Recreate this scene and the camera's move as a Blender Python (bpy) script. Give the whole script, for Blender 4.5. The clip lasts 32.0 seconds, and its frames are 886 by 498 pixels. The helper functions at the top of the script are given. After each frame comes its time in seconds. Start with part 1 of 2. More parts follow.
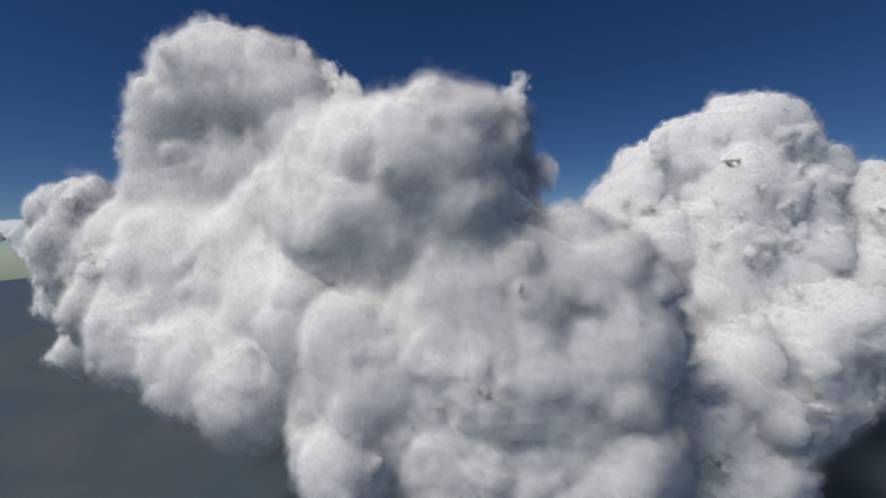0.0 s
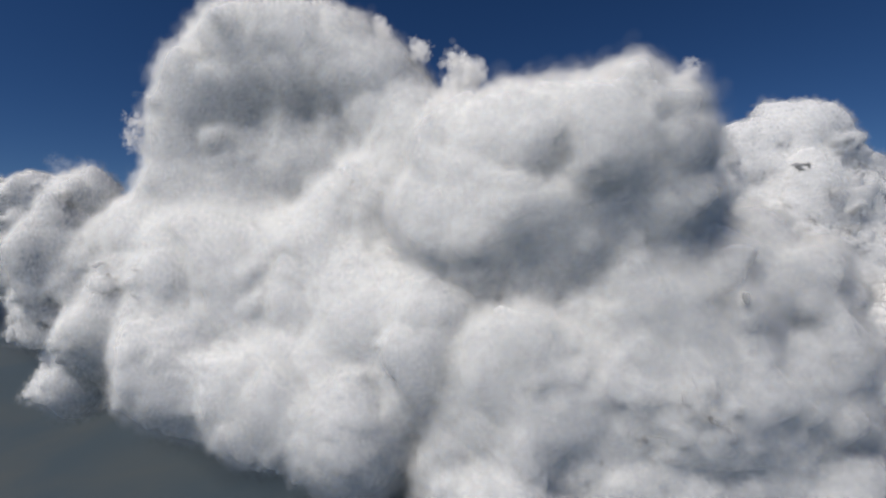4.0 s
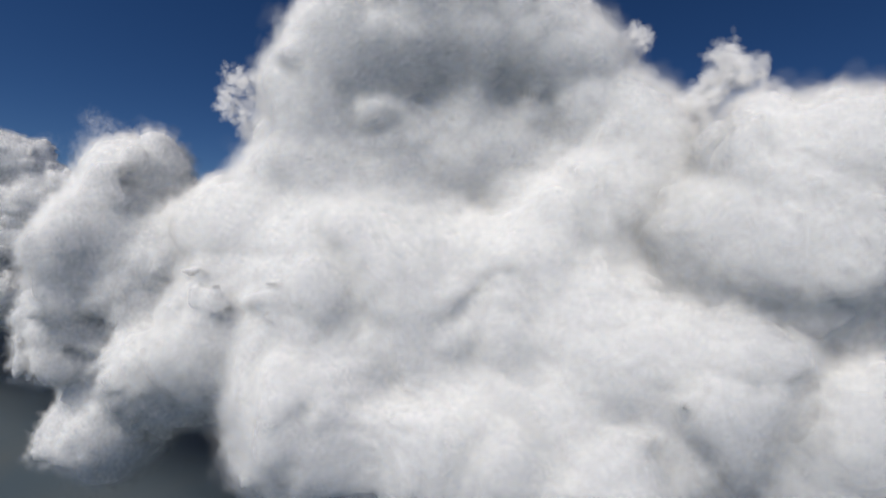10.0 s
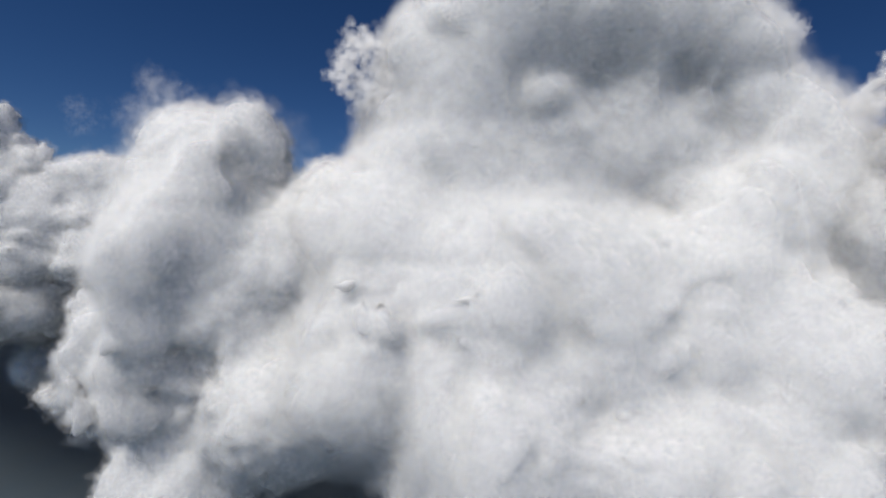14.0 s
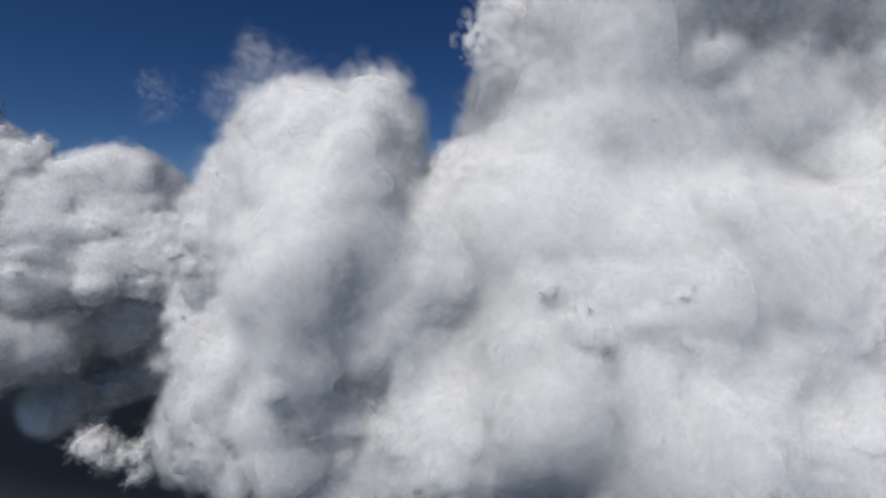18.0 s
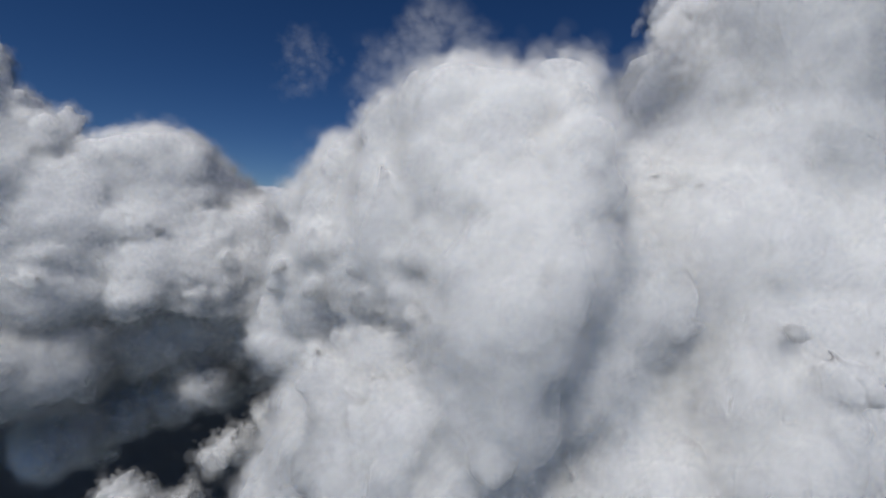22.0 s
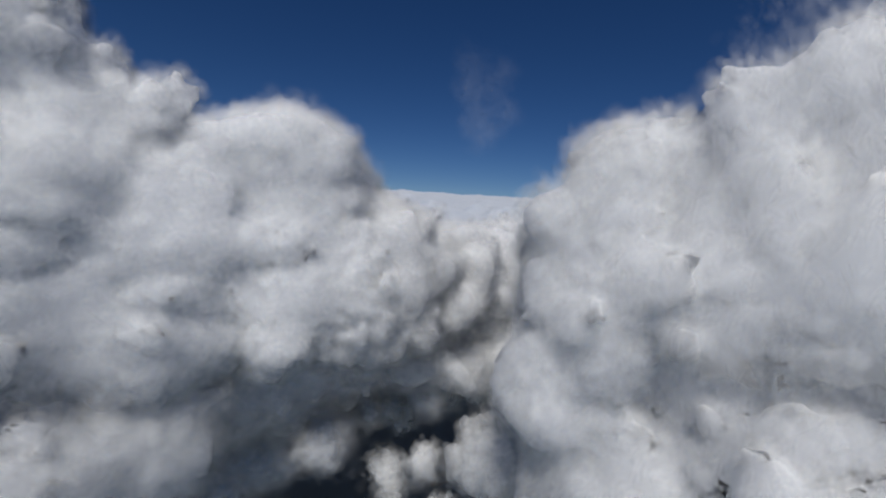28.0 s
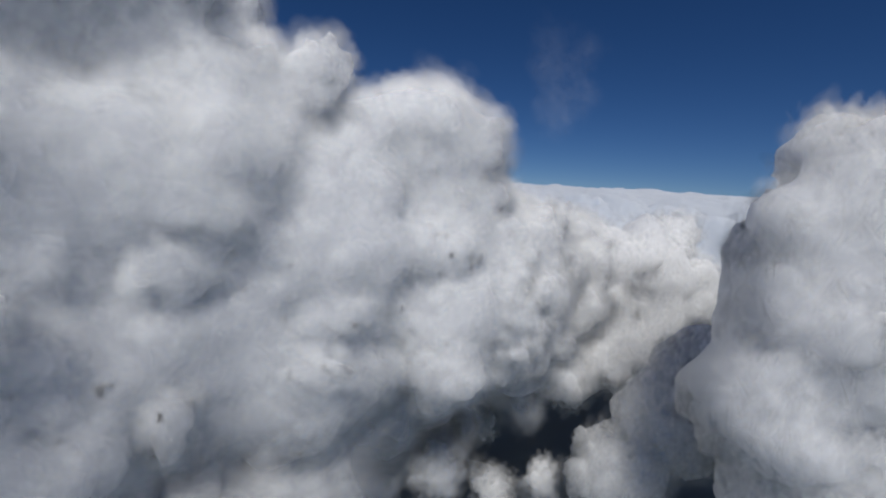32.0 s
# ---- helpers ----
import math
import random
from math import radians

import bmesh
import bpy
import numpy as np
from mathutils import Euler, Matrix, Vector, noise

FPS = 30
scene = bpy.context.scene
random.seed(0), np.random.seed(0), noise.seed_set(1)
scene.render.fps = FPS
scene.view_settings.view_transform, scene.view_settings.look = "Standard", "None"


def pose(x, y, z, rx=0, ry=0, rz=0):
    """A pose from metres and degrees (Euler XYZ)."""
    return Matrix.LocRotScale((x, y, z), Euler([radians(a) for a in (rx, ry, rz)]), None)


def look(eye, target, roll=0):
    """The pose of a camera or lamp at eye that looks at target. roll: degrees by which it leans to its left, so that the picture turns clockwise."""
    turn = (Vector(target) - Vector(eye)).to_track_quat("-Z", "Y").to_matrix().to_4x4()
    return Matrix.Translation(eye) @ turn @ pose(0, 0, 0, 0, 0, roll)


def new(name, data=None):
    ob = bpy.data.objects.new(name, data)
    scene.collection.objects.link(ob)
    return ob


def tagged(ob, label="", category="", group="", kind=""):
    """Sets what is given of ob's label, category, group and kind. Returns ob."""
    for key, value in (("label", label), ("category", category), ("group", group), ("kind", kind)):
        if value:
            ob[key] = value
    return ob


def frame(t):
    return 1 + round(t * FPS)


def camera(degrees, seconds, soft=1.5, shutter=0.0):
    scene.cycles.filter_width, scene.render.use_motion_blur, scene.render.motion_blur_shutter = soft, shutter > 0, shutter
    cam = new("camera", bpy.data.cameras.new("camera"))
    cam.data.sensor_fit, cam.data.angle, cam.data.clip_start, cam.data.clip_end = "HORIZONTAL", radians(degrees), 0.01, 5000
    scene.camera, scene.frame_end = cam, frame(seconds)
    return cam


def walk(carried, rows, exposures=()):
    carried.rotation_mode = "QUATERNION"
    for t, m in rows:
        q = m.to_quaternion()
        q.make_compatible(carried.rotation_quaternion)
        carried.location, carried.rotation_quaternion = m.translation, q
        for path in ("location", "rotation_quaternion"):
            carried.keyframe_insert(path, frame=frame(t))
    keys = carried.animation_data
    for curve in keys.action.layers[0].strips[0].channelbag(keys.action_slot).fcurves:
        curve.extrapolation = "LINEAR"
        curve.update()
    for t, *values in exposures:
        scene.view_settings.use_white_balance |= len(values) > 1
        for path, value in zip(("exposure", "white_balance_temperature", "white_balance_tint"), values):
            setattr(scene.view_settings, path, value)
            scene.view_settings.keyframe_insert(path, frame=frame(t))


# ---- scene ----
# ---- camera ----
cam = camera(96.0, 32.0, 2.0)
PATH = [
    (0, (99.7, 76.4, 516.8), (75.49, 172.95, 507.33), -1.19),
    (0.5, (82.2, 77.7, 516.9), (59.54, 174.68, 507.60), -1.16),
    (1, (64.8, 79.1, 516.9), (43.74, 176.44, 507.79), -0.87),
    (1.5, (47.5, 80.6, 516.9), (27.81, 178.23, 508.09), -0.83),
    (2, (30.3, 82.2, 517.0), (12.18, 180.19, 508.77), -0.72),
    (2.5, (13.3, 84.0, 517.0), (-3.05, 182.29, 509.05), -0.53),
    (3, (-3.5, 85.9, 517.0), (-18.15, 184.53, 509.46), -0.68),
    (3.5, (-20.2, 88.2, 517.0), (-33.01, 187.04, 508.86), -0.96),
    (5.5, (-86.1, 99.8, 516.8), (-92.26, 199.12, 506.93), 0.66),
    (6, (-102.5, 103.9, 516.9), (-107.01, 203.31, 507.13), 1.10),
    (6.5, (-118.7, 108.7, 516.9), (-121.60, 208.18, 506.99), 1.42),
    (7, (-134.8, 113.7, 516.9), (-136.21, 213.19, 506.48), 1.39),
    (7.5, (-150.5, 118.9, 517.0), (-150.83, 218.33, 506.08), 1.38),
    (8, (-166.2, 124.2, 517.0), (-165.40, 223.67, 506.63), 1.73),
    (8.5, (-181.7, 129.6, 517.1), (-180.04, 229.08, 507.17), 2.05),
    (9, (-197.2, 135.1, 517.1), (-194.51, 234.63, 508.12), 2.50),
    (9.5, (-212.8, 140.7, 517.2), (-208.80, 240.33, 509.05), 2.95),
    (10, (-228.6, 146.5, 517.3), (-222.78, 246.09, 510.01), 3.20),
    (10.5, (-244.6, 152.3, 517.3), (-236.84, 251.72, 509.90), 2.90),
    (11, (-260.9, 158.3, 517.3), (-250.89, 257.46, 509.44), 2.71),
    (11.5, (-277.5, 164.6, 517.2), (-265.35, 263.49, 508.91), 2.65),
    (12, (-294.3, 171.3, 517.1), (-280.07, 269.88, 508.30), 2.73),
    (12.5, (-311.0, 178.6, 517.0), (-294.82, 276.87, 508.13), 2.99),
    (13, (-327.6, 186.2, 516.9), (-309.19, 284.05, 508.16), 3.39),
    (13.5, (-343.8, 193.6, 516.8), (-323.33, 291.11, 507.80), 3.74),
    (14, (-359.4, 201.1, 516.7), (-336.98, 298.06, 507.05), 3.77),
    (14.5, (-373.4, 208.3, 516.7), (-349.63, 304.88, 506.44), 4.11),
    (16.5, (-420.9, 236.2, 516.9), (-389.49, 330.53, 506.38), 1.02),
    (17, (-431.8, 243.3, 516.9), (-398.83, 336.95, 504.95), 0.88),
    (17.5, (-442.0, 250.6, 516.8), (-408.49, 343.94, 503.75), 0.96),
    (18, (-451.7, 258.1, 516.8), (-417.93, 351.21, 502.71), 0.70),
    (18.5, (-460.9, 266.0, 516.6), (-426.31, 358.76, 502.11), 1.16),
    (19, (-469.5, 274.2, 516.5), (-434.27, 366.54, 501.50), 2.27),
    (19.5, (-477.7, 282.4, 516.3), (-442.01, 374.71, 501.80), 2.96),
    (20, (-485.7, 290.7, 516.1), (-449.41, 382.89, 502.25), 3.54),
    (20.5, (-493.5, 298.9, 515.8), (-456.16, 390.85, 503.68), 4.49),
    (21, (-501.4, 306.9, 515.6), (-462.70, 398.38, 504.15), 4.70),
    (21.5, (-509.6, 314.6, 515.2), (-469.51, 405.45, 503.25), 4.12),
    (22, (-518.1, 322.2, 514.9), (-476.21, 412.17, 502.44), 3.66),
    (22.5, (-526.6, 329.5, 514.7), (-483.27, 418.64, 501.52), 2.74),
    (23, (-535.3, 336.8, 514.5), (-490.54, 425.09, 500.43), 2.63),
    (23.5, (-543.9, 344.2, 514.4), (-497.82, 431.74, 499.72), 2.80),
    (24, (-552.3, 351.9, 514.3), (-505.26, 438.78, 498.96), 2.80),
    (24.5, (-560.1, 359.9, 514.2), (-512.25, 446.19, 498.23), 3.32),
    (25, (-567.6, 368.1, 514.2), (-519.38, 454.33, 498.48), 3.75),
    (25.5, (-574.0, 376.9, 514.1), (-526.08, 463.07, 497.79), 3.20),
    (27.5, (-597.2, 414.6, 513.2), (-546.19, 499.35, 498.45), 3.06),
    (28, (-602.7, 423.3, 513.2), (-550.56, 507.50, 499.63), 3.43),
    (28.5, (-608.3, 431.5, 513.3), (-555.31, 515.35, 500.70), 3.28),
    (29, (-613.9, 439.4, 513.4), (-559.66, 522.49, 501.01), 3.15),
    (29.5, (-619.7, 446.9, 513.3), (-564.35, 529.28, 501.34), 3.15),
    (30, (-625.7, 454.2, 513.1), (-569.61, 536.01, 500.54), 2.49),
    (30.5, (-631.7, 461.4, 512.9), (-575.09, 542.70, 499.05), 1.75),
    (31, (-637.8, 468.8, 512.7), (-580.46, 549.31, 497.77), 1.94),
    (31.5, (-644.0, 476.3, 512.5), (-585.90, 556.15, 496.62), 2.58),
    (32, (-650.2, 483.9, 512.2), (-591.63, 563.18, 495.28), 3.37),
]
walk(cam, [(t, look(eye, target, roll)) for t, eye, target, roll in PATH], [
    (0.0, -0.78, 6500, 10), (6.0, -0.74, 6500, 10), (12.0, -0.64, 6450, 10), (18.0, -0.84, 6250, 10), (24.0, -0.97, 6150, 10), (32.0, -0.84, 6150, 10)])

# ---- world, sun and exposure ----
SUN_ELEVATION, SUN_AZIMUTH = 52.0, -142.0   # azimuth: degrees clockwise from +y
scene.cycles.transparent_max_bounces = 200   # many flecks of mist lie one behind another
world = bpy.data.worlds.new("sky")
scene.world = world
world.use_nodes = True
sky_nodes = world.node_tree.nodes
sky = sky_nodes.new("ShaderNodeTexSky")
sky.sky_type, sky.sun_disc = "NISHITA", False
sky.sun_elevation, sky.sun_rotation = radians(SUN_ELEVATION), radians(SUN_AZIMUTH)
sky.altitude, sky.air_density, sky.dust_density, sky.ozone_density = 3500.0, 1.0, 0.0, 3.0
deep = sky_nodes.new("ShaderNodeHueSaturation")   # the deep blue of thin high air
deep.inputs["Hue"].default_value, deep.inputs["Saturation"].default_value, deep.inputs["Value"].default_value = 0.508, 1.24, 1.55
where = sky_nodes.new("ShaderNodeTexCoord")
raised = sky_nodes.new("ShaderNodeVectorMath")   # seen from high up, the pale rim of the sky lies below the cloud deck
raised.inputs[1].default_value = (0.0, 0.0, 0.055)
world.node_tree.links.new(where.outputs["Generated"], raised.inputs[0])
world.node_tree.links.new(raised.outputs[0], sky.inputs["Vector"])
world.node_tree.links.new(sky.outputs[0], deep.inputs["Color"])
world.node_tree.links.new(deep.outputs[0], sky_nodes["Background"].inputs[0])
sky_nodes["Background"].inputs["Strength"].default_value = 0.05

sun = new("sun", bpy.data.lights.new("sun", "SUN"))
sun.data.energy, sun.data.angle, sun.data.color = 4.4, radians(16.0), (1.0, 0.955, 0.885)
to_sun = Vector((math.sin(radians(SUN_AZIMUTH)) * math.cos(radians(SUN_ELEVATION)),
                 math.cos(radians(SUN_AZIMUTH)) * math.cos(radians(SUN_ELEVATION)), math.sin(radians(SUN_ELEVATION))))
sun.matrix_world = look((0, 0, 900), Vector((0, 0, 900)) - to_sun)

# ---- materials ----


def node_material(name):
    m = bpy.data.materials.new(name)
    m.use_nodes = True
    nodes, links = m.node_tree.nodes, m.node_tree.links
    for n in list(nodes):
        nodes.remove(n)
    out = nodes.new("ShaderNodeOutputMaterial")
    return m, nodes, links, out


def noise_at(nodes, links, size, detail, rough, distort=0.0):
    """Noise over world position, with features about size metres across."""
    where = nodes.new("ShaderNodeNewGeometry")
    tex = nodes.new("ShaderNodeTexNoise")
    tex.inputs["Scale"].default_value = 1.0 / size
    tex.inputs["Detail"].default_value = detail
    tex.inputs["Roughness"].default_value = rough
    tex.inputs["Distortion"].default_value = distort
    links.new(where.outputs["Position"], tex.inputs["Vector"])
    return tex.outputs[0]


def ramp(nodes, links, fac, low, high, a=0.0, b=1.0):
    r = nodes.new("ShaderNodeMapRange")
    r.interpolation_type = "SMOOTHSTEP"
    for key, value in (("From Min", low), ("From Max", high), ("To Min", a), ("To Max", b)):
        r.inputs[key].default_value = value
    links.new(fac, r.inputs["Value"])
    return r.outputs[0]


def cloud_body_material(name, colour, depth):
    m, nodes, links, out = node_material(name)
    milk = nodes.new("ShaderNodeBsdfPrincipled")
    milk.inputs["Base Color"].default_value = (*colour, 1)
    milk.inputs["Roughness"].default_value = 1.0
    milk.inputs["Specular IOR Level"].default_value = 0.0
    milk.inputs["Subsurface Weight"].default_value = 1.0
    milk.inputs["Subsurface Radius"].default_value = (1.0, 1.0, 1.0)
    milk.inputs["Subsurface Scale"].default_value = depth
    glow = nodes.new("ShaderNodeBsdfTranslucent")
    glow.inputs["Color"].default_value = (*colour, 1)
    mix = nodes.new("ShaderNodeMixShader")
    mix.inputs[0].default_value = 0.1
    links.new(milk.outputs[0], mix.inputs[1])
    links.new(glow.outputs[0], mix.inputs[2])
    links.new(mix.outputs[0], out.inputs[0])
    return m


def mist_material(name, most, torn):
    """Thin droplets in soft round flecks: densest in the middle of each fleck, torn by fine noise."""
    m, nodes, links, out = node_material(name)
    body = nodes.new("ShaderNodeBsdfDiffuse")
    body.inputs["Color"].default_value = (0.985, 0.98, 0.97, 1)
    fleck = nodes.new("ShaderNodeAttribute")   # x, y: place in the fleck; z: how thick it is
    fleck.attribute_name = "fleck"
    apart = nodes.new("ShaderNodeSeparateXYZ")
    links.new(fleck.outputs["Vector"], apart.inputs[0])

    def maths(kind, one, other):
        n = nodes.new("ShaderNodeMath")
        n.operation = kind
        for k, v in enumerate((one, other)):
            if isinstance(v, float):
                n.inputs[k].default_value = v
            else:
                links.new(v, n.inputs[k])
        return n.outputs[0]

    x, y, z = apart.outputs
    rim = maths("SUBTRACT", maths("SUBTRACT", 1.0, maths("MULTIPLY", x, x)), maths("MULTIPLY", y, y))
    ragged = maths("MULTIPLY", maths("SUBTRACT", noise_at(nodes, links, 3.4, 3.0, 0.6, 0.4), 0.5), torn)
    inside = ramp(nodes, links, maths("ADD", rim, maths("MULTIPLY", ragged, ramp(nodes, links, rim, 0.0, 0.3))), 0.0, 1.0)
    clear = nodes.new("ShaderNodeBsdfTransparent")
    mix = nodes.new("ShaderNodeMixShader")
    links.new(maths("MULTIPLY", maths("MULTIPLY", inside, z), most), mix.inputs[0])
    links.new(clear.outputs[0], mix.inputs[1])
    links.new(body.outputs[0], mix.inputs[2])
    links.new(mix.outputs[0], out.inputs[0])
    return m


def ground_material(name, one, other):
    m, nodes, links, out = node_material(name)
    bsdf = nodes.new("ShaderNodeBsdfPrincipled")
    bsdf.inputs["Roughness"].default_value = 0.35
    cols = nodes.new("ShaderNodeValToRGB")
    e = cols.color_ramp.elements
    e[0].position, e[0].color = 0.42, (*one, 1)
    e[1].position, e[1].color = 0.68, (*other, 1)
    links.new(noise_at(nodes, links, 420.0, 8.0, 0.6, 0.8), cols.inputs[0])
    links.new(cols.outputs[0], bsdf.inputs["Base Color"])
    links.new(bsdf.outputs[0], out.inputs[0])
    return m


CLOUD = cloud_body_material("cloud_droplets", (0.972, 0.966, 0.955), 48.0)
MIST = mist_material("droplet_mist", 0.26, 0.3)
WISP = mist_material("torn_wisp", 0.2, 1.0)
FAINT = mist_material("faint_wisp", 0.014, 1.6)
HAZE = mist_material("hazy_wisp", 0.0016, 1.8)
# the haze before the far deck is put into this duller, bluer cloud colour
HAZE_TINTED = cloud_body_material("haze_tinted_droplets", (0.62, 0.66, 0.72), 18.0)
# both ground tones are lifted to blue-grey, with the air's haze mixed in
GROUND = ground_material("hazed_sea_and_land", (0.085, 0.115, 0.14), (0.12, 0.135, 0.14))
BARE = ground_material("bare_land", (0.12, 0.085, 0.05), (0.2, 0.15, 0.1))

# ---- builders ----
U = 28.0  # metres to one unit of the plan
TURN = [np.array(Euler((0.7 * k, 1.1 * k, 0.4 * k)).to_matrix(), np.float32) for k in range(8)]
LATTICE = np.random.RandomState(7).rand(64, 64, 64).astype(np.float32)


def smooth_noise(p, seed):
    """Noise between 0 and 1 at points p, with features one unit across."""
    p = p + seed * np.array([17.3, 9.1, 23.7], np.float32)
    base = np.floor(p)
    f = (p - base).astype(np.float32)
    f = f * f * (3 - 2 * f)
    i = base.astype(np.int64) & 63
    j = (i + 1) & 63
    out = 0.0
    for corner in range(8):
        pick = [(j if corner >> k & 1 else i)[:, k] for k in range(3)]
        weight = 1.0
        for k in range(3):
            weight = weight * (f[:, k] if corner >> k & 1 else 1 - f[:, k])
        out = out + weight * LATTICE[pick[0], pick[1], pick[2]]
    return out


def crispness(p, size, seed):
    """0 where the cloud is smooth and misty, 1 where its heads are crisp."""
    return np.clip(2.8 * smooth_noise(p / (1.3 * size), seed + 71) - 0.9, 0.0, 1.0)


def billows(p, size, octaves, seed, keep=0.5):
    """Rounded heads with creases between them, from size metres downwards, about -1 to 1."""
    total, most, amp = 0.0, 0.0, 1.0
    crisp = 0.3 + 0.75 * crispness(p, size, seed)
    for k in range(octaves):
        n = smooth_noise((p @ TURN[k] if k > 1 else p) / size * 2.03 ** k, seed + k)
        head = 3.0 * np.abs(2 * n - 1) - 0.7
        soft = 2 * n - 1
        mixed = (0.5 * head + 0.9 * soft + 0.15) if k < 1 else (0.95 * head + 0.3 * soft + 0.15)
        mixed = mixed * crisp if k > 1 else mixed
        total, most, amp = total + amp * mixed, most + amp, amp * keep
    return total / most


def density(puffs, step, margin, melt, lump, size, octaves, seed, keep):
    """Metres below (+) or above (-) the cloud's skin on a grid: its corner and the values."""
    c, r = np.array(puffs, np.float32)[:, :3] * U, np.array(puffs, np.float32)[:, 3] * U
    low, high = (c - r[:, None]).min(0) - margin, (c + r[:, None]).max(0) + margin
    coarse = np.ceil((high - low) / (step * 4)).astype(int) + 2
    rough = np.stack(np.meshgrid(*[low[k] + step * 4 * np.arange(coarse[k]) for k in range(3)], indexing="ij"), -1).astype(np.float32)
    s = np.zeros(coarse, np.float32)
    for centre, radius in zip(c, r):
        s += np.exp(np.clip((radius - np.sqrt(((rough - centre) ** 2).sum(-1))) / melt, -40, 40))
    s = melt * np.log(s + 1e-12)
    for axis in range(3):   # four times finer
        a = np.moveaxis(s, axis, 0)
        s = np.moveaxis(np.concatenate([np.stack([a[:-1] + (a[1:] - a[:-1]) * k / 4 for k in range(4)], 1).reshape(-1, *a.shape[1:]), a[-1:]]), 0, axis)
    s = np.ascontiguousarray(s)
    near = np.argwhere(np.abs(s) < 1.6 * lump + 9)
    q = (near * step + low).astype(np.float32)
    warp = np.stack([smooth_noise(q / (size * 0.8), seed + 31 + k) for k in range(3)], 1) - 0.5
    s[tuple(near.T)] += lump * np.maximum(billows(q + warp * size * 0.6, size, octaves, seed, keep), -0.7)   # no deep pits
    return low, s


def nets(values, origin, step, level):
    """The surface where values cross level, as vertices and quads."""
    v = values - level
    inside = v > 0
    corners = [(a, b, c) for a in (0, 1) for b in (0, 1) for c in (0, 1)]
    nx, ny, nz = (n - 1 for n in v.shape)
    count = sum(inside[a:a + nx, b:b + ny, c:c + nz].astype(np.int8) for a, b, c in corners)
    cells = np.argwhere((count > 0) & (count < 8))
    index = np.full((nx, ny, nz), -1, np.int64)
    index[tuple(cells.T)] = np.arange(len(cells))
    total, hits = np.zeros((len(cells), 3), np.float32), np.zeros(len(cells), np.float32)
    for a in corners:
        for axis in range(3):
            if a[axis]:
                continue
            b = list(a)
            b[axis] = 1
            va, vb = v[tuple((cells + a).T)], v[tuple((cells + b).T)]
            cross = (va > 0) != (vb > 0)
            t = np.where(cross, va / np.where(cross, va - vb, 1), 0)
            spot = np.array(a, np.float32) + t[:, None] * np.eye(3, dtype=np.float32)[axis]
            total += spot * cross[:, None]
            hits += cross
    verts = (cells + total / hits[:, None]) * step + origin
    quads = []
    for axis in range(3):
        u, w = (axis + 1) % 3, (axis + 2) % 3
        lo, hi = [slice(None)] * 3, [slice(None)] * 3
        lo[axis], hi[axis] = slice(0, -1), slice(1, None)
        flips = np.argwhere(inside[tuple(lo)] != inside[tuple(hi)])
        flips = flips[(flips[:, u] > 0) & (flips[:, w] > 0) & (flips[:, u] < v.shape[u] - 1) & (flips[:, w] < v.shape[w] - 1)]
        eu, ew = np.eye(3, dtype=np.int64)[u], np.eye(3, dtype=np.int64)[w]
        ring = [index[tuple((flips - o).T)] for o in (eu * 0, eu, eu + ew, ew)]
        q = np.stack(ring, 1)
        q[~inside[tuple(flips.T)]] = q[~inside[tuple(flips.T)]][:, ::-1]
        quads.append(q)
    return verts, np.concatenate(quads)


def whole_pieces(verts, quads, least):
    """Leaves out specks of fewer than least vertices."""
    label = np.arange(len(verts))
    while True:
        lowest = label.copy()
        np.minimum.at(lowest, quads.ravel(), np.repeat(label[quads].min(1), 4))
        lowest = lowest[lowest]
        if (lowest == label).all():
            break
        label = lowest
    count = np.bincount(label, minlength=len(verts))
    least = min(least, count.max())
    keep = count[label] >= least
    return verts[keep], (np.cumsum(keep) - 1)[quads[keep[quads[:, 0]]]]


def to_mesh(name, verts, quads, material):
    me = bpy.data.meshes.new(name)
    me.vertices.add(len(verts))
    me.vertices.foreach_set("co", np.asarray(verts, np.float32).ravel())
    me.loops.add(len(quads) * 4)
    me.loops.foreach_set("vertex_index", quads.astype(np.int32).ravel())
    me.polygons.add(len(quads))
    me.polygons.foreach_set("loop_start", np.arange(0, len(quads) * 4, 4, dtype=np.int32))
    me.polygons.foreach_set("use_smooth", np.ones(len(quads), bool))
    me.update(calc_edges=True)
    me.materials.append(material)
    return me


def soften(me, puffs, melt, share):
    """Turns the shading normals towards those of the broad heaps: droplets scatter light among themselves, so small lumps shade softly."""
    co, own = np.zeros(len(me.vertices) * 3, np.float32), np.zeros(len(me.vertices) * 3, np.float32)
    me.vertices.foreach_get("co", co)
    me.vertex_normals.foreach_get("vector", own)
    co, own = co.reshape(-1, 3), own.reshape(-1, 3)
    broad, weights = np.zeros_like(co), np.full(len(co), 1e-9, np.float32)
    for x, y, z, r in puffs:
        away = co - np.array((x, y, z), np.float32) * U
        far = np.sqrt((away ** 2).sum(1)) + 1e-3
        w = np.exp(np.clip((r * U - far) / melt, -40, 20))
        broad += away / far[:, None] * w[:, None]
        weights += w
    mixed = share * broad / weights[:, None] + (1 - share) * own
    mixed /= np.linalg.norm(mixed, axis=1)[:, None] + 1e-6
    me.attributes.new("custom_normal", "FLOAT_VECTOR", "POINT").data.foreach_set("vector", mixed.astype(np.float32).ravel())
    me.update()
    return me


SEEDS = iter(range(1, 9000, 13))


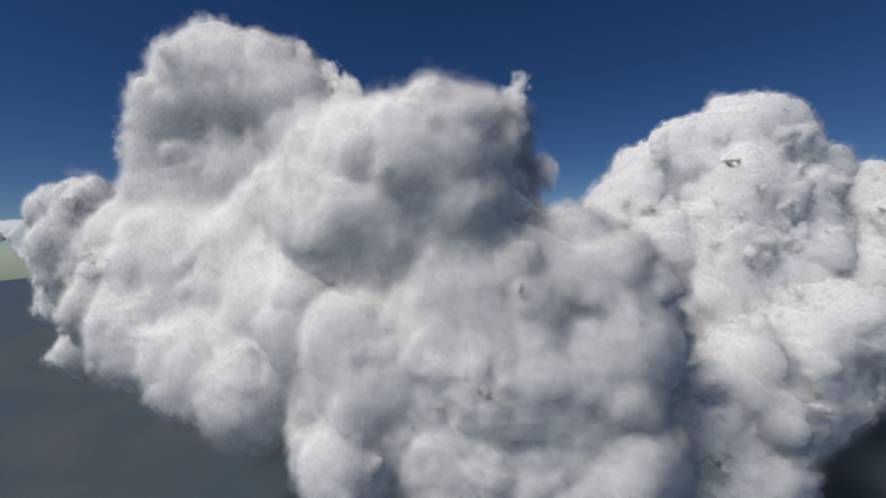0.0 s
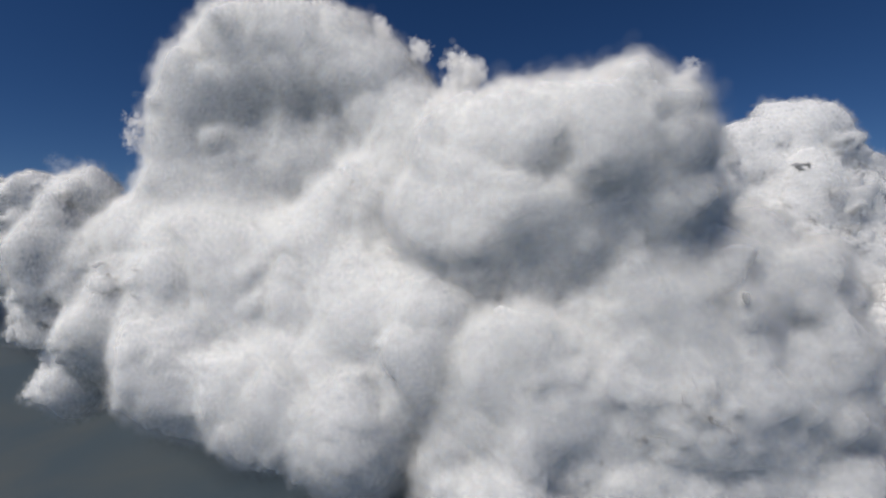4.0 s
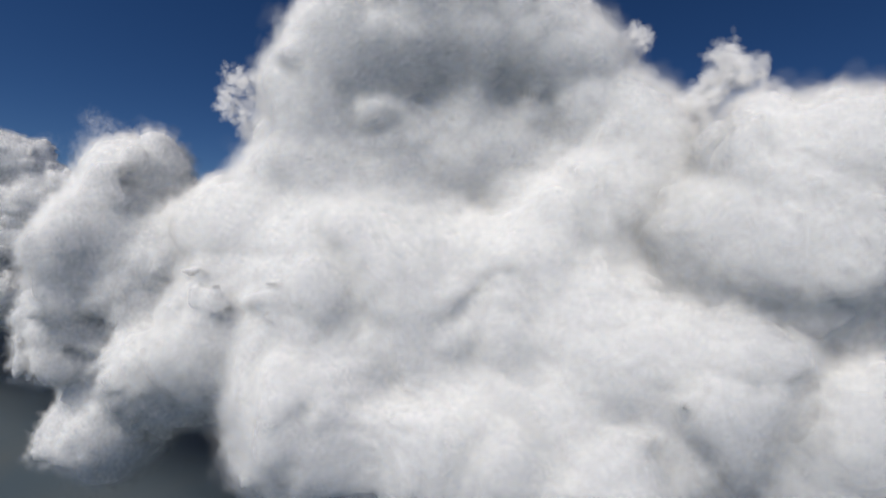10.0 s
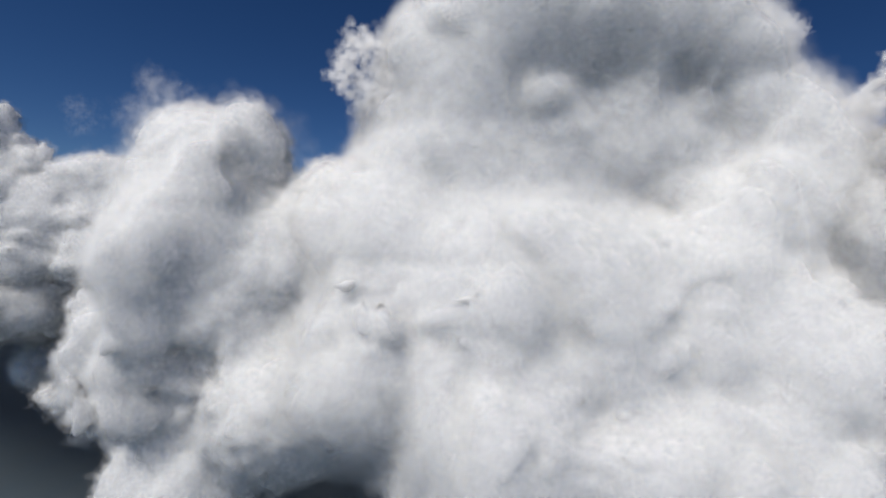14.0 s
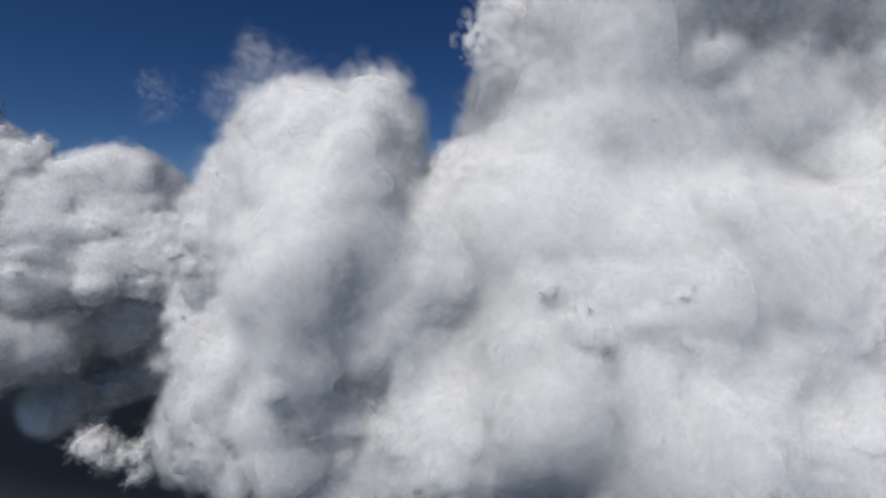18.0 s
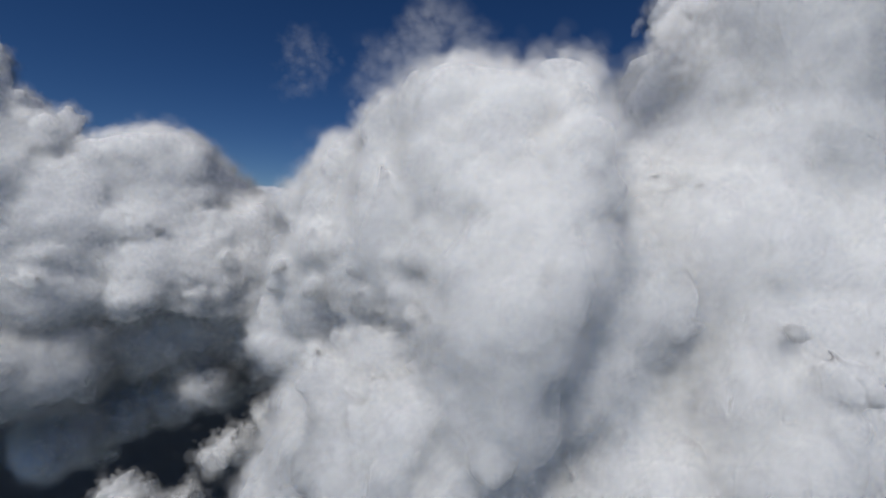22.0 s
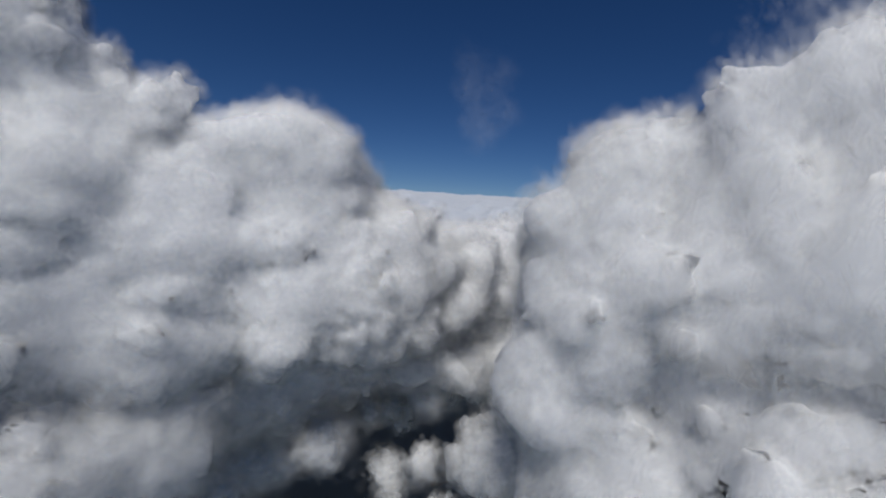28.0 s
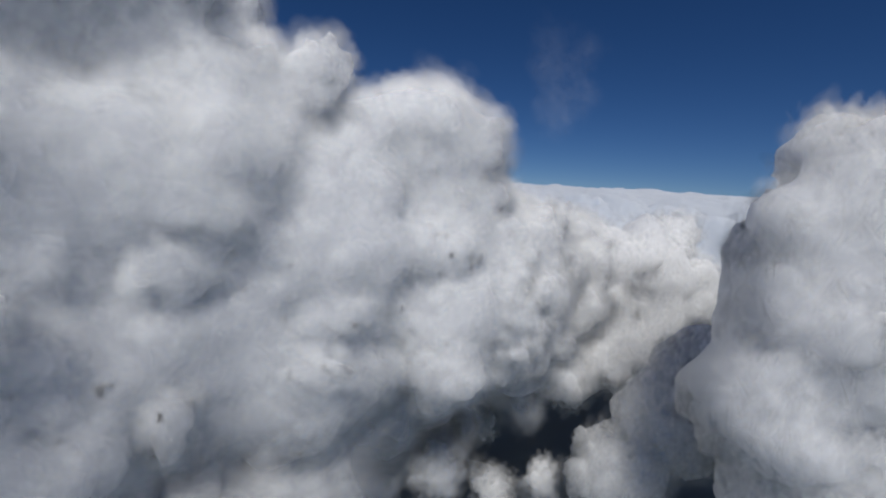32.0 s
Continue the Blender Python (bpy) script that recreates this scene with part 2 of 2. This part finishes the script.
def flecks(name, spots, radii, thick, normals, material, rng):
    """Soft round flecks of mist, one square each, tilted at random about the open side of the clouds."""
    count = len(spots)
    face = np.array((-0.25, -1.0, 0.15)) + 0.38 * rng.normal(size=(count, 3))
    one = np.cross(face, rng.normal(size=(count, 3)))
    one /= np.linalg.norm(one, axis=1)[:, None]
    other = np.cross(face, one)
    other /= np.linalg.norm(other, axis=1)[:, None]
    corners = np.array([(-1, -1), (1, -1), (1, 1), (-1, 1)], np.float32)
    verts = spots[:, None] + radii[:, None, None] * (corners[None, :, :1] * one[:, None] + corners[None, :, 1:] * other[:, None])
    me = to_mesh(name, verts.reshape(-1, 3), np.arange(4 * count).reshape(-1, 4), material)
    marks = np.concatenate([np.tile(corners, (count, 1)), np.repeat(thick, 4)[:, None]], 1)
    me.attributes.new("fleck", "FLOAT_VECTOR", "POINT").data.foreach_set("vector", marks.astype(np.float32).ravel())
    me.attributes.new("custom_normal", "FLOAT_VECTOR", "POINT").data.foreach_set("vector", np.repeat(normals, 4, 0).astype(np.float32).ravel())
    me.update()
    return new(name, me)


def cloud(label, puffs, step=2.2, melt=9.0, lump=18.0, size=56.0, octaves=5, keep=0.52, shrink=4.5, mist=11000, fleck=4.0, reach=3.0, group="", name="cumulus_cloud"):
    """A heap of droplets: a dense core, and mist in flecks over the sides that face the flight."""
    seed = next(SEEDS)
    low, values = density(puffs, step, 1.3 * lump + 14, melt, lump, size, octaves, seed, keep)
    me = to_mesh(name, *whole_pieces(*nets(values, low, step, shrink), 900), CLOUD)
    own = np.zeros(len(me.vertices) * 3, np.float32)
    me.vertex_normals.foreach_get("vector", own)
    core = tagged(new(name, soften(me, puffs, 1.6 * melt, 0.55)), label, "cloud", group)
    co, soft = np.zeros_like(own), np.zeros_like(own)
    me.vertices.foreach_get("co", co)
    me.attributes["custom_normal"].data.foreach_get("vector", soft)
    co, own, soft = co.reshape(-1, 3), own.reshape(-1, 3), soft.reshape(-1, 3)
    rng = np.random.RandomState(seed)
    faces = np.flatnonzero(own[:, 1] < 0.5)
    pick = faces[rng.randint(0, len(faces), mist)]
    crisp = crispness(co[pick], size, seed)
    loose = 1.8 - 1.0 * crisp   # crisp heads, misty hollows
    out = reach * loose * np.abs(rng.normal(size=mist))
    radii = fleck * (0.5 + 0.9 * rng.rand(mist) ** 2) * (0.6 + 0.4 * loose)
    spots = co[pick] + own[pick] * (out - 0.05 * radii)[:, None] + rng.normal(size=(mist, 3)) * 0.6
    fringe = flecks("mist_fringe", spots, radii, (0.45 + 0.55 * rng.rand(mist)) * (1.1 - 0.3 * crisp) * np.exp(-0.55 * out / reach), soft[pick], MIST, rng)
    tagged(fringe, "soft see-through mist").parent = core
    return core


def wisp(label, puffs, count=2200, fleck=2.4, lump=8.0, size=13.0, group="torn wisps", material=None):
    """Torn vapour with no dense core: flecks strewn where the vapour is thick."""
    seed = next(SEEDS)
    step = 1.5
    low, values = density(puffs, step, lump + 10, 4.0, lump, size, 5, seed, 0.68)
    rng = np.random.RandomState(seed)
    full = np.argwhere(values > 0.0)
    pick = full[rng.randint(0, len(full), count)]
    depth = values[tuple(pick.T)]
    spots = (pick + rng.rand(count, 3)) * step + low
    up = np.tile(np.array(to_sun, np.float32), (count, 1))
    vapour = flecks("cloud_wisp", spots, fleck * (0.5 + rng.rand(count)), np.clip(0.25 + depth / 8.0, 0, 1), up, material or WISP, rng)
    return tagged(vapour, label, "cloud wisp", group)


# ---- ground ----
def ground():
    bm = bmesh.new()
    bmesh.ops.create_circle(bm, cap_ends=True, segments=96, radius=4600.0)
    me = bpy.data.meshes.new("ground")
    bm.to_mesh(me)
    bm.free()
    me.materials.append(GROUND)
    ob = new("ground", me)
    ob.location = (-300, 400, 0)
    return tagged(ob, "dark blue-grey sea and land far below the clouds", "ground", kind="structure")


ground()

def brown_field():
    """A patch of bare land seen between the scraps of cloud."""
    bm = bmesh.new()
    rng = random.Random(5)
    rim = [bm.verts.new((34 * math.cos(k * 0.3927) * rng.uniform(0.7, 1.2), 17 * math.sin(k * 0.3927) * rng.uniform(0.7, 1.2), 0.0)) for k in range(16)]
    bm.faces.new(rim)
    me = bpy.data.meshes.new("land_patch")
    bm.to_mesh(me)
    bm.free()
    me.materials.append(BARE)
    ob = new("land_patch", me)
    ob.location = (-235, 975, 0.5)
    return tagged(ob, "small patch of bare brown land beside the dark sea", "land", kind="structure")


brown_field()

# ---- clouds ----
# the first bank: rounded shoulder with a lower swell before it
SHOULDER = [
    (-0.60, 11.80, 19.95, 0.95), (0.55, 11.50, 20.05, 0.95), (1.65, 11.50, 20.05, 0.95), (2.10, 11.80, 19.00, 0.95), (2.30, 12.60, 20.75, 0.48), (2.40, 12.90, 20.10, 0.62), (-1.50, 12.80, 20.05, 1.1),
    (0.40, 12.80, 18.22, 2.0), (2.00, 12.60, 17.02, 1.9), (-1.60, 13.20, 17.72, 2.0),
    (3.90, 12.60, 17.02, 1.0), (5.00, 12.60, 16.42, 0.95), (2.90, 12.20, 16.72, 1.2), (5.80, 12.60, 15.42, 0.95),
    (4.50, 12.20, 14.82, 1.5), (2.90, 11.80, 14.82, 1.6), (0.70, 12.20, 15.02, 1.8), (-1.30, 12.40, 14.82, 1.8), (1.90, 12.20, 12.62, 2.0),
    (4.90, 12.40, 12.62, 1.8), (-1.10, 12.40, 12.42, 2.0),
]
cloud("grey-white cumulus bank with a rounded shoulder in half shade", SHOULDER, 2.0, lump=17.0, keep=0.5, mist=30000, fleck=5.4, reach=2.7)

TOWER = [
    (-10.80, 16.00, 21.60, 1.4), (-11.20, 16.10, 20.50, 0.9), (-9.80, 16.10, 22.50, 1.9), (-8.00, 16.00, 22.95, 2.0), (-6.00, 15.90, 22.85, 1.8),
    (-4.60, 15.70, 22.00, 1.6), (-3.43, 15.20, 20.68, 1.5), (-2.43, 14.80, 19.68, 1.4),
    (-10.83, 16.60, 18.88, 1.9), (-9.03, 16.80, 19.68, 2.5), (-6.53, 16.80, 19.88, 2.5), (-4.03, 15.40, 18.48, 2.2),
    (-10.23, 14.90, 16.68, 1.9), (-8.33, 14.80, 16.48, 1.8), (-6.23, 14.40, 16.08, 1.9), (-4.03, 13.80, 15.68, 2.0), (-2.43, 13.20, 15.68, 1.9),
    (-12.43, 15.40, 17.28, 1.4), (-12.04, 15.83, 16.95, 1.3), (-12.43, 14.80, 15.28, 1.6), (-10.03, 14.00, 14.08, 2.0), (-7.23, 13.60, 13.68, 2.0), (-4.63, 13.00, 13.28, 2.0),
]
cloud("tall white cumulus tower with bright lower ledges", TOWER, 2.2, lump=16.0, keep=0.48, mist=36000, fleck=5.4, reach=2.7)

FAR_HEAD = [
    (11.30, 22.30, 21.15, 1.7), (9.30, 21.70, 20.35, 1.5), (12.70, 22.70, 20.75, 1.6), (14.10, 23.10, 19.55, 1.4), (7.70, 21.10, 18.95, 1.4),
    (11.00, 21.10, 18.95, 2.0), (13.00, 22.10, 18.05, 2.0), (10.00, 20.60, 17.05, 2.0), (12.50, 21.10, 16.05, 2.2), (9.50, 19.60, 15.05, 2.0), (12.50, 19.60, 13.55, 2.0), (15.00, 20.10, 13.55, 1.8), (10.50, 17.60, 12.55, 1.8),
    (7.10, 20.60, 18.10, 1.3), (7.90, 19.60, 17.00, 1.5), (7.70, 20.90, 19.60, 1.0), (8.50, 21.30, 20.20, 1.1), (6.80, 20.60, 19.00, 0.9), (5.90, 20.40, 17.60, 1.3),
]
cloud("crisp bright white cauliflower cumulus behind the bank", FAR_HEAD, 2.5, 7.0, 18.0, 44.0, octaves=5, keep=0.55, mist=14000, reach=2.0)
cloud("smaller ragged white cumulus beside the bright head",
      [(15.8, 22.6, 18.6, 1.2), (17.0, 22.4, 18.2, 1.4), (16.2, 21.6, 16.2, 1.4), (14.5, 20.5, 14.6, 1.6), (12.4, 18.2, 13.6, 1.3), (11.2, 17.4, 13.9, 0.9), (10.4, 16.6, 13.0, 1.2), (9.0, 16.0, 12.5, 1.3), (8.2, 15.2, 13.1, 0.7), (13.6, 19.0, 14.4, 1.0)],
      lump=24.0)

SWELL = [
    (9.25, 16.01, 13.93, 1.17), (11.27, 17.02, 14.22, 1.22), (13.08, 17.98, 14.38, 1.27), (7.94, 15.22, 12.48, 1.21), (10.02, 16.18, 12.00, 1.27),
    (12.10, 17.22, 12.39, 1.06), (8.58, 15.20, 10.69, 1.30), (10.24, 15.87, 10.09, 1.00), (14.85, 18.63, 13.31, 1.50),
]
cloud("low grey-white swell of cloud joining the bank to the bright head", SWELL, 2.6, 9.0, 16.0, 44.0)

PILLAR = [
    (-14.83, 15.98, 19.36, 0.8), (-15.53, 15.98, 19.40, 0.75), (-16.13, 16.48, 19.42, 0.8), (-16.63, 17.18, 19.10, 0.7), (-17.33, 18.02, 18.55, 0.68), (-16.20, 16.80, 18.50, 0.85),
    (-17.73, 18.48, 17.96, 0.6), (-15.13, 16.28, 17.86, 1.2), (-16.43, 16.98, 17.66, 1.1), (-17.43, 18.08, 17.06, 1.0), (-17.83, 18.38, 16.06, 0.9),
    (-16.43, 16.78, 16.16, 1.2), (-14.93, 15.88, 16.26, 1.4), (-13.93, 15.68, 17.06, 1.3), (-17.13, 17.48, 14.86, 1.2), (-15.73, 16.28, 14.46, 1.6),
    (-13.93, 14.88, 14.66, 1.4), (-13.13, 15.98, 18.26, 1.1), (-12.93, 15.28, 15.86, 1.3), (-15.75, 16.10, 18.65, 0.95), (-15.58, 17.35, 16.48, 0.9),
    (-17.53, 17.68, 13.66, 1.1), (-15.93, 15.88, 12.86, 1.4), (-15.80, 16.30, 17.90, 1.25), (-15.60, 16.10, 16.90, 1.3), (-16.50, 17.00, 18.10, 1.0),
    (-16.90, 17.40, 17.40, 1.05), (-15.00, 15.95, 17.40, 1.2),
    (-16.92, 18.66, 18.67, 0.39), (-16.79, 18.43, 18.49, 0.33), (-17.04, 18.76, 18.33, 0.34),
]
FOOT = [(-16.90, 20.40, 13.50, 0.8), (-16.13, 20.08, 14.30, 0.9), (-15.33, 19.68, 14.86, 1.2)]
BUTTRESS = [
    (-15.20, 15.20, 18.30, 0.55), (-15.60, 15.00, 17.90, 0.55), (-15.85, 14.80, 17.50, 0.61), (-16.18, 14.86, 17.03, 0.61), (-16.44, 14.95, 16.45, 0.56),
    (-16.86, 15.37, 15.99, 0.56), (-17.27, 15.59, 15.77, 0.48), (-17.03, 15.39, 15.40, 0.56), (-17.61, 15.89, 15.39, 0.48), (-17.24, 15.40, 14.84, 0.56),
    (-16.63, 14.98, 15.35, 0.56), (-16.28, 14.79, 15.91, 0.56), (-16.50, 14.92, 14.60, 0.66),
]
cloud("white cumulus pillar with a bright buttress", PILLAR + FOOT + BUTTRESS, 1.7, 4.0, 11.0, 36.0, 4, 0.58, shrink=5.2, mist=40000, fleck=3.5, reach=2.1)

HEAD = [
    (-20.05, 21.76, 18.88, 0.66), (-20.68, 21.56, 18.72, 0.68), (-19.45, 22.00, 18.38, 0.6), (-20.20, 21.70, 18.50, 0.78), (-18.58, 22.26, 17.74, 0.6), (-21.38, 21.66, 18.50, 0.62),
    (-22.28, 21.66, 18.50, 0.6), (-22.53, 21.77, 19.38, 0.40), (-22.25, 21.63, 19.18, 0.23), (-20.28, 21.76, 17.54, 1.1), (-21.78, 21.66, 17.54, 1.2), (-18.98, 22.06, 17.04, 0.9), (-19.98, 21.66, 16.64, 0.8),
    (-22.68, 21.96, 19.05, 0.65), (-23.38, 21.66, 19.64, 0.9), (-24.48, 21.46, 19.84, 1.1), (-22.98, 21.66, 18.04, 1.1), (-24.48, 21.46, 18.14, 1.3),
    (-23.48, 21.46, 16.74, 1.2), (-26.18, 21.26, 18.94, 1.5), (-25.98, 21.26, 17.14, 1.4), (-22.00, 21.50, 16.30, 1.1), (-24.80, 20.80, 16.00, 1.4),
    (-20.35, 21.20, 16.90, 0.7), (-20.60, 20.90, 16.30, 0.7),
]
SKIRT = [
    (-19.30, 21.07, 17.74, 0.32), (-19.33, 20.92, 17.15, 0.42), (-19.28, 20.84, 16.53, 0.42), (-19.62, 20.80, 15.97, 0.37), (-18.63, 20.95, 16.57, 0.42), (-18.44, 21.23, 17.45, 0.34),
    (-18.29, 22.35, 17.20, 0.56), (-19.09, 22.31, 16.57, 0.75), (-18.06, 22.47, 16.23, 0.76), (-17.02, 22.70, 16.93, 0.57), (-17.00, 22.64, 16.10, 0.76),
    (-15.78, 22.64, 16.56, 0.61), (-15.75, 22.57, 15.74, 0.75), (-19.93, 22.24, 16.02, 0.66), (-14.68, 22.61, 16.95, 0.54), (-18.86, 22.58, 15.68, 0.57),
    (-17.67, 22.64, 15.33, 0.50), (-16.58, 22.50, 15.30, 0.46),
    (-18.53, 21.66, 17.36, 0.51), (-18.41, 21.59, 16.51, 0.57), (-17.70, 21.74, 16.89, 0.53), (-18.92, 21.44, 15.87, 0.54), (-16.91, 21.74, 16.38, 0.54),
    (-17.86, 21.62, 15.69, 0.51), (-16.32, 21.85, 16.86, 0.43), (-15.79, 21.76, 15.99, 0.54), (-17.70, 21.88, 17.69, 0.30), (-16.97, 21.83, 17.36, 0.38),
    (-18.78, 21.32, 17.53, 0.42), (-18.74, 21.21, 16.77, 0.49), (-18.34, 21.07, 16.03, 0.49), (-19.11, 21.02, 15.85, 0.41), (-17.74, 21.34, 17.02, 0.45), (-17.17, 21.19, 16.19, 0.50), (-16.71, 21.46, 17.12, 0.39),
]
cloud("cream-white cumulus head with a grey flat base", HEAD + SKIRT, 1.7, 5.0, 9.0, 31.0, 4, 0.6, shrink=5.2, mist=38000, fleck=3.3, reach=1.8)

UNDER_HEAD = [
    (-21.00, 22.86, 14.74, 1.0), (-19.80, 23.26, 14.74, 1.0), (-22.40, 21.70, 14.80, 1.1), (-18.60, 23.66, 14.64, 0.9), (-23.80, 21.20, 14.60, 1.3), (-25.60, 21.86, 14.74, 1.3),
    (-20.44, 22.60, 15.00, 0.52), (-19.63, 22.59, 14.92, 0.53), (-18.74, 22.48, 14.74, 0.52), (-17.90, 22.36, 14.57, 0.48), (-17.11, 22.28, 14.52, 0.45), (-16.15, 22.12, 14.55, 0.42),
]
cloud("grey shaded cloud base under the cream-white head", UNDER_HEAD, 1.9, 6.0, 12.0, 30.0)
cloud("low broken cloud over the dark sea", [(-20.5, 23.3, 12.8, 0.6), (-21.5, 23.0, 12.6, 0.6), (-19.5, 23.8, 12.7, 0.5), (-22.5, 22.4, 12.6, 0.7), (-18.6, 24.4, 12.8, 0.5)],
      1.6, 5.0, 13.0, 20.0, keep=0.58, shrink=6.0)

DISTANT_HEAPS = [
    (-15.89, 22.86, 16.93, 0.8), (-17.29, 23.16, 16.93, 0.8), (-14.89, 22.36, 16.83, 0.8), (-13.89, 21.86, 16.63, 0.9), (-18.09, 23.26, 16.53, 0.8),
    (-16.89, 22.66, 16.53, 0.6), (-15.39, 22.16, 16.33, 0.6), (-18.80, 23.20, 16.00, 0.7), (-12.89, 21.36, 15.83, 1.0), (-11.89, 22.66, 16.63, 1.0),
    (-13.89, 24.16, 16.83, 1.0), (-16.89, 25.16, 16.83, 1.0), (-19.39, 25.16, 16.43, 1.0),
]
HEAP_BASES = [
    (-16.40, 25.20, 15.00, 1.3), (-18.20, 25.60, 14.90, 1.2), (-17.00, 24.60, 15.30, 1.1), (-15.20, 24.00, 15.20, 1.2), (-15.90, 23.30, 15.90, 0.9), (-17.50, 23.60, 15.80, 0.9), (-14.60, 22.60, 15.50, 0.9), (-13.60, 22.20, 14.90, 0.9), (-18.80, 24.90, 15.10, 1.1), (-17.90, 24.40, 14.20, 0.9), (-16.20, 24.00, 14.10, 0.9), (-14.40, 23.60, 14.10, 1.0),
    (-16.69, 22.15, 14.66, 0.59), (-15.62, 21.83, 14.66, 0.59), (-14.58, 21.54, 14.67, 0.62), (-17.85, 22.10, 14.73, 0.49), (-13.78, 21.51, 15.21, 0.60),
    (-16.70, 21.66, 14.38, 0.34), (-15.30, 21.29, 14.15, 0.36),
]
cloud("grey-shaded cumulus heaps in the gap between the towers", DISTANT_HEAPS + HEAP_BASES, 2.1, 6.0, 13.0, 34.0)

SCRAPS = [
    (-16.80, 23.48, 13.55, 0.33), (-16.30, 22.98, 13.45, 0.28), (-17.60, 23.28, 13.25, 0.30), (-18.30, 22.08, 12.75, 0.28), (-19.00, 20.68, 12.75, 0.33),
    (-18.00, 20.48, 12.35, 0.28), (-17.30, 21.08, 12.15, 0.25), (-16.40, 21.48, 12.35, 0.28), (-19.80, 19.68, 12.35, 0.35), (-20.60, 19.88, 12.55, 0.28),
    (-17.20, 22.40, 14.00, 0.23), (-18.60, 22.60, 13.90, 0.27), (-19.60, 22.00, 13.60, 0.31), (-15.60, 22.20, 13.80, 0.27), (-17.90, 21.30, 13.30, 0.17),
]
for x, y, z, r in SCRAPS:
    cloud("small torn grey-white scrap of low cloud",
          [(x, y, z, r), (x + r, y + 0.4 * r, z - 0.15, 0.7 * r), (x - 0.9 * r, y + 0.3 * r, z - 0.1, 0.6 * r), (x + 0.3 * r, y - 0.5 * r, z - 0.35, 0.5 * r)],
          1.3, 3.5, 10.0, 16.0, keep=0.62, shrink=6.0, mist=900, fleck=2.8, reach=3.6, group="low scraps of cloud", name="cloud_scrap")


# ---- the far deck of cloud, to the horizon ----
def deck():
    rings, spokes = 150, 400
    far = 9.0 * (165.0 / 9.0) ** (np.arange(rings) / (rings - 1))
    angle = np.radians(np.linspace(-65, 76, spokes))
    rr, aa = np.meshgrid(far, angle, indexing="ij")
    x, y = (-19.0 + rr * np.sin(aa)) * U, (17.0 + rr * np.cos(aa)) * U
    flat = np.stack([x.ravel(), y.ravel(), np.zeros(x.size)], 1).astype(np.float32)
    near = np.clip(rr.ravel() / 30.0, 0, 1)
    z = (16.3 + 1.75 * near) * U + (26 - 16 * near) * billows(flat, 70.0, 5, 501) + 8 * near * billows(flat, 420.0, 3, 540)
    rim = np.minimum(rr.ravel() - 9.0, np.minimum(aa.ravel() + 1.134, 1.326 - aa.ravel()) * rr.ravel()) + 2.0 * (smooth_noise(flat / 50.0, 577) - 0.5)
    z -= 60.0 * np.clip(1.0 - rim / 2.5, 0, 1) ** 2
    verts = np.stack([flat[:, 0], flat[:, 1], z], 1)
    i = (np.arange(rings - 1)[:, None] * spokes + np.arange(spokes - 1)).ravel()
    quads = np.stack([i, i + spokes, i + spokes + 1, i + 1], 1)
    return tagged(new("cloud_deck", to_mesh("cloud_deck", verts, quads, HAZE_TINTED)), "pale far deck of cloud reaching the horizon", "cloud deck", kind="stuff")


deck()

# ---- torn wisps ----
wisp("small torn white tuft standing above the cloud's saddle",
     [(-2.19, 13.37, 22.26, 0.15), (-1.95, 13.43, 21.85, 0.18), (-2.13, 13.65, 21.45, 0.22), (-1.72, 13.37, 21.7, 0.15), (-2.4, 13.7, 21.1, 0.26)])
wisp("small curled tuft on the tall tower's crest", [(-4.41, 15.34, 23.93, 0.13), (-4.55, 15.40, 24.15, 0.1), (-4.25, 15.30, 23.70, 0.12)], 600, 1.7, 4.5, 9.0)
wisp("small forked tuft on the tall tower's shoulder", [(-3.24, 14.92, 23.19, 0.13), (-3.40, 15.00, 23.00, 0.16), (-3.00, 14.85, 22.95, 0.14)], 700, 1.7, 4.5, 9.0)
wisp("ragged tuft at the top of the grey bank", [(3.02, 12.63, 21.35, 0.1), (2.85, 12.60, 21.15, 0.16), (2.75, 12.55, 20.90, 0.2), (2.85, 12.60, 20.60, 0.2)], 1000, 1.9, 5.0, 10.0)
wisp("torn shelf of mist beside the grey bank", [(2.85, 13.00, 19.80, 0.34), (3.20, 13.20, 19.45, 0.34), (3.50, 13.35, 19.10, 0.3), (3.60, 13.40, 19.55, 0.2)], 1500, 2.6, 4.5, 12.0)
wisp("ragged wisps peeling off the tall tower's edge",
     [(-13.2, 15.79, 21.05, 0.26), (-12.9, 15.62, 21.57, 0.3), (-12.75, 15.93, 20.58, 0.28), (-12.3, 16.1, 21.3, 0.35), (-12.0, 16.0, 20.7, 0.4), (-12.2, 15.9, 21.8, 0.3)])
wisp("thin feathered wisp drifting over the pillar", [(-16.9, 16.31, 20.12, 0.19), (-16.6, 16.14, 20.4, 0.18), (-16.24, 16.07, 20.32, 0.21), (-17.22, 16.44, 19.81, 0.16), (-16.5, 16.3, 19.9, 0.3), (-16.0, 16.2, 20.1, 0.25), (-16.9, 16.7, 19.6, 0.3)], 2600, material=FAINT)
wisp("faint shred of vapour in the blue", [(-18.15, 16.47, 19.84, 0.14), (-18.1, 16.5, 19.7, 0.1)], 330, 1.6, material=FAINT)
wisp("faint streak of vapour in the blue", [(-15.13, 23.92, 19.93, 0.45), (-15.3, 23.92, 20.4, 0.4), (-15.49, 23.92, 21.0, 0.36), (-14.96, 23.38, 21.4, 0.34), (-15.6, 23.9, 21.6, 0.3), (-14.6, 23.6, 20.6, 0.3)], 3000, 4.0, material=HAZE)
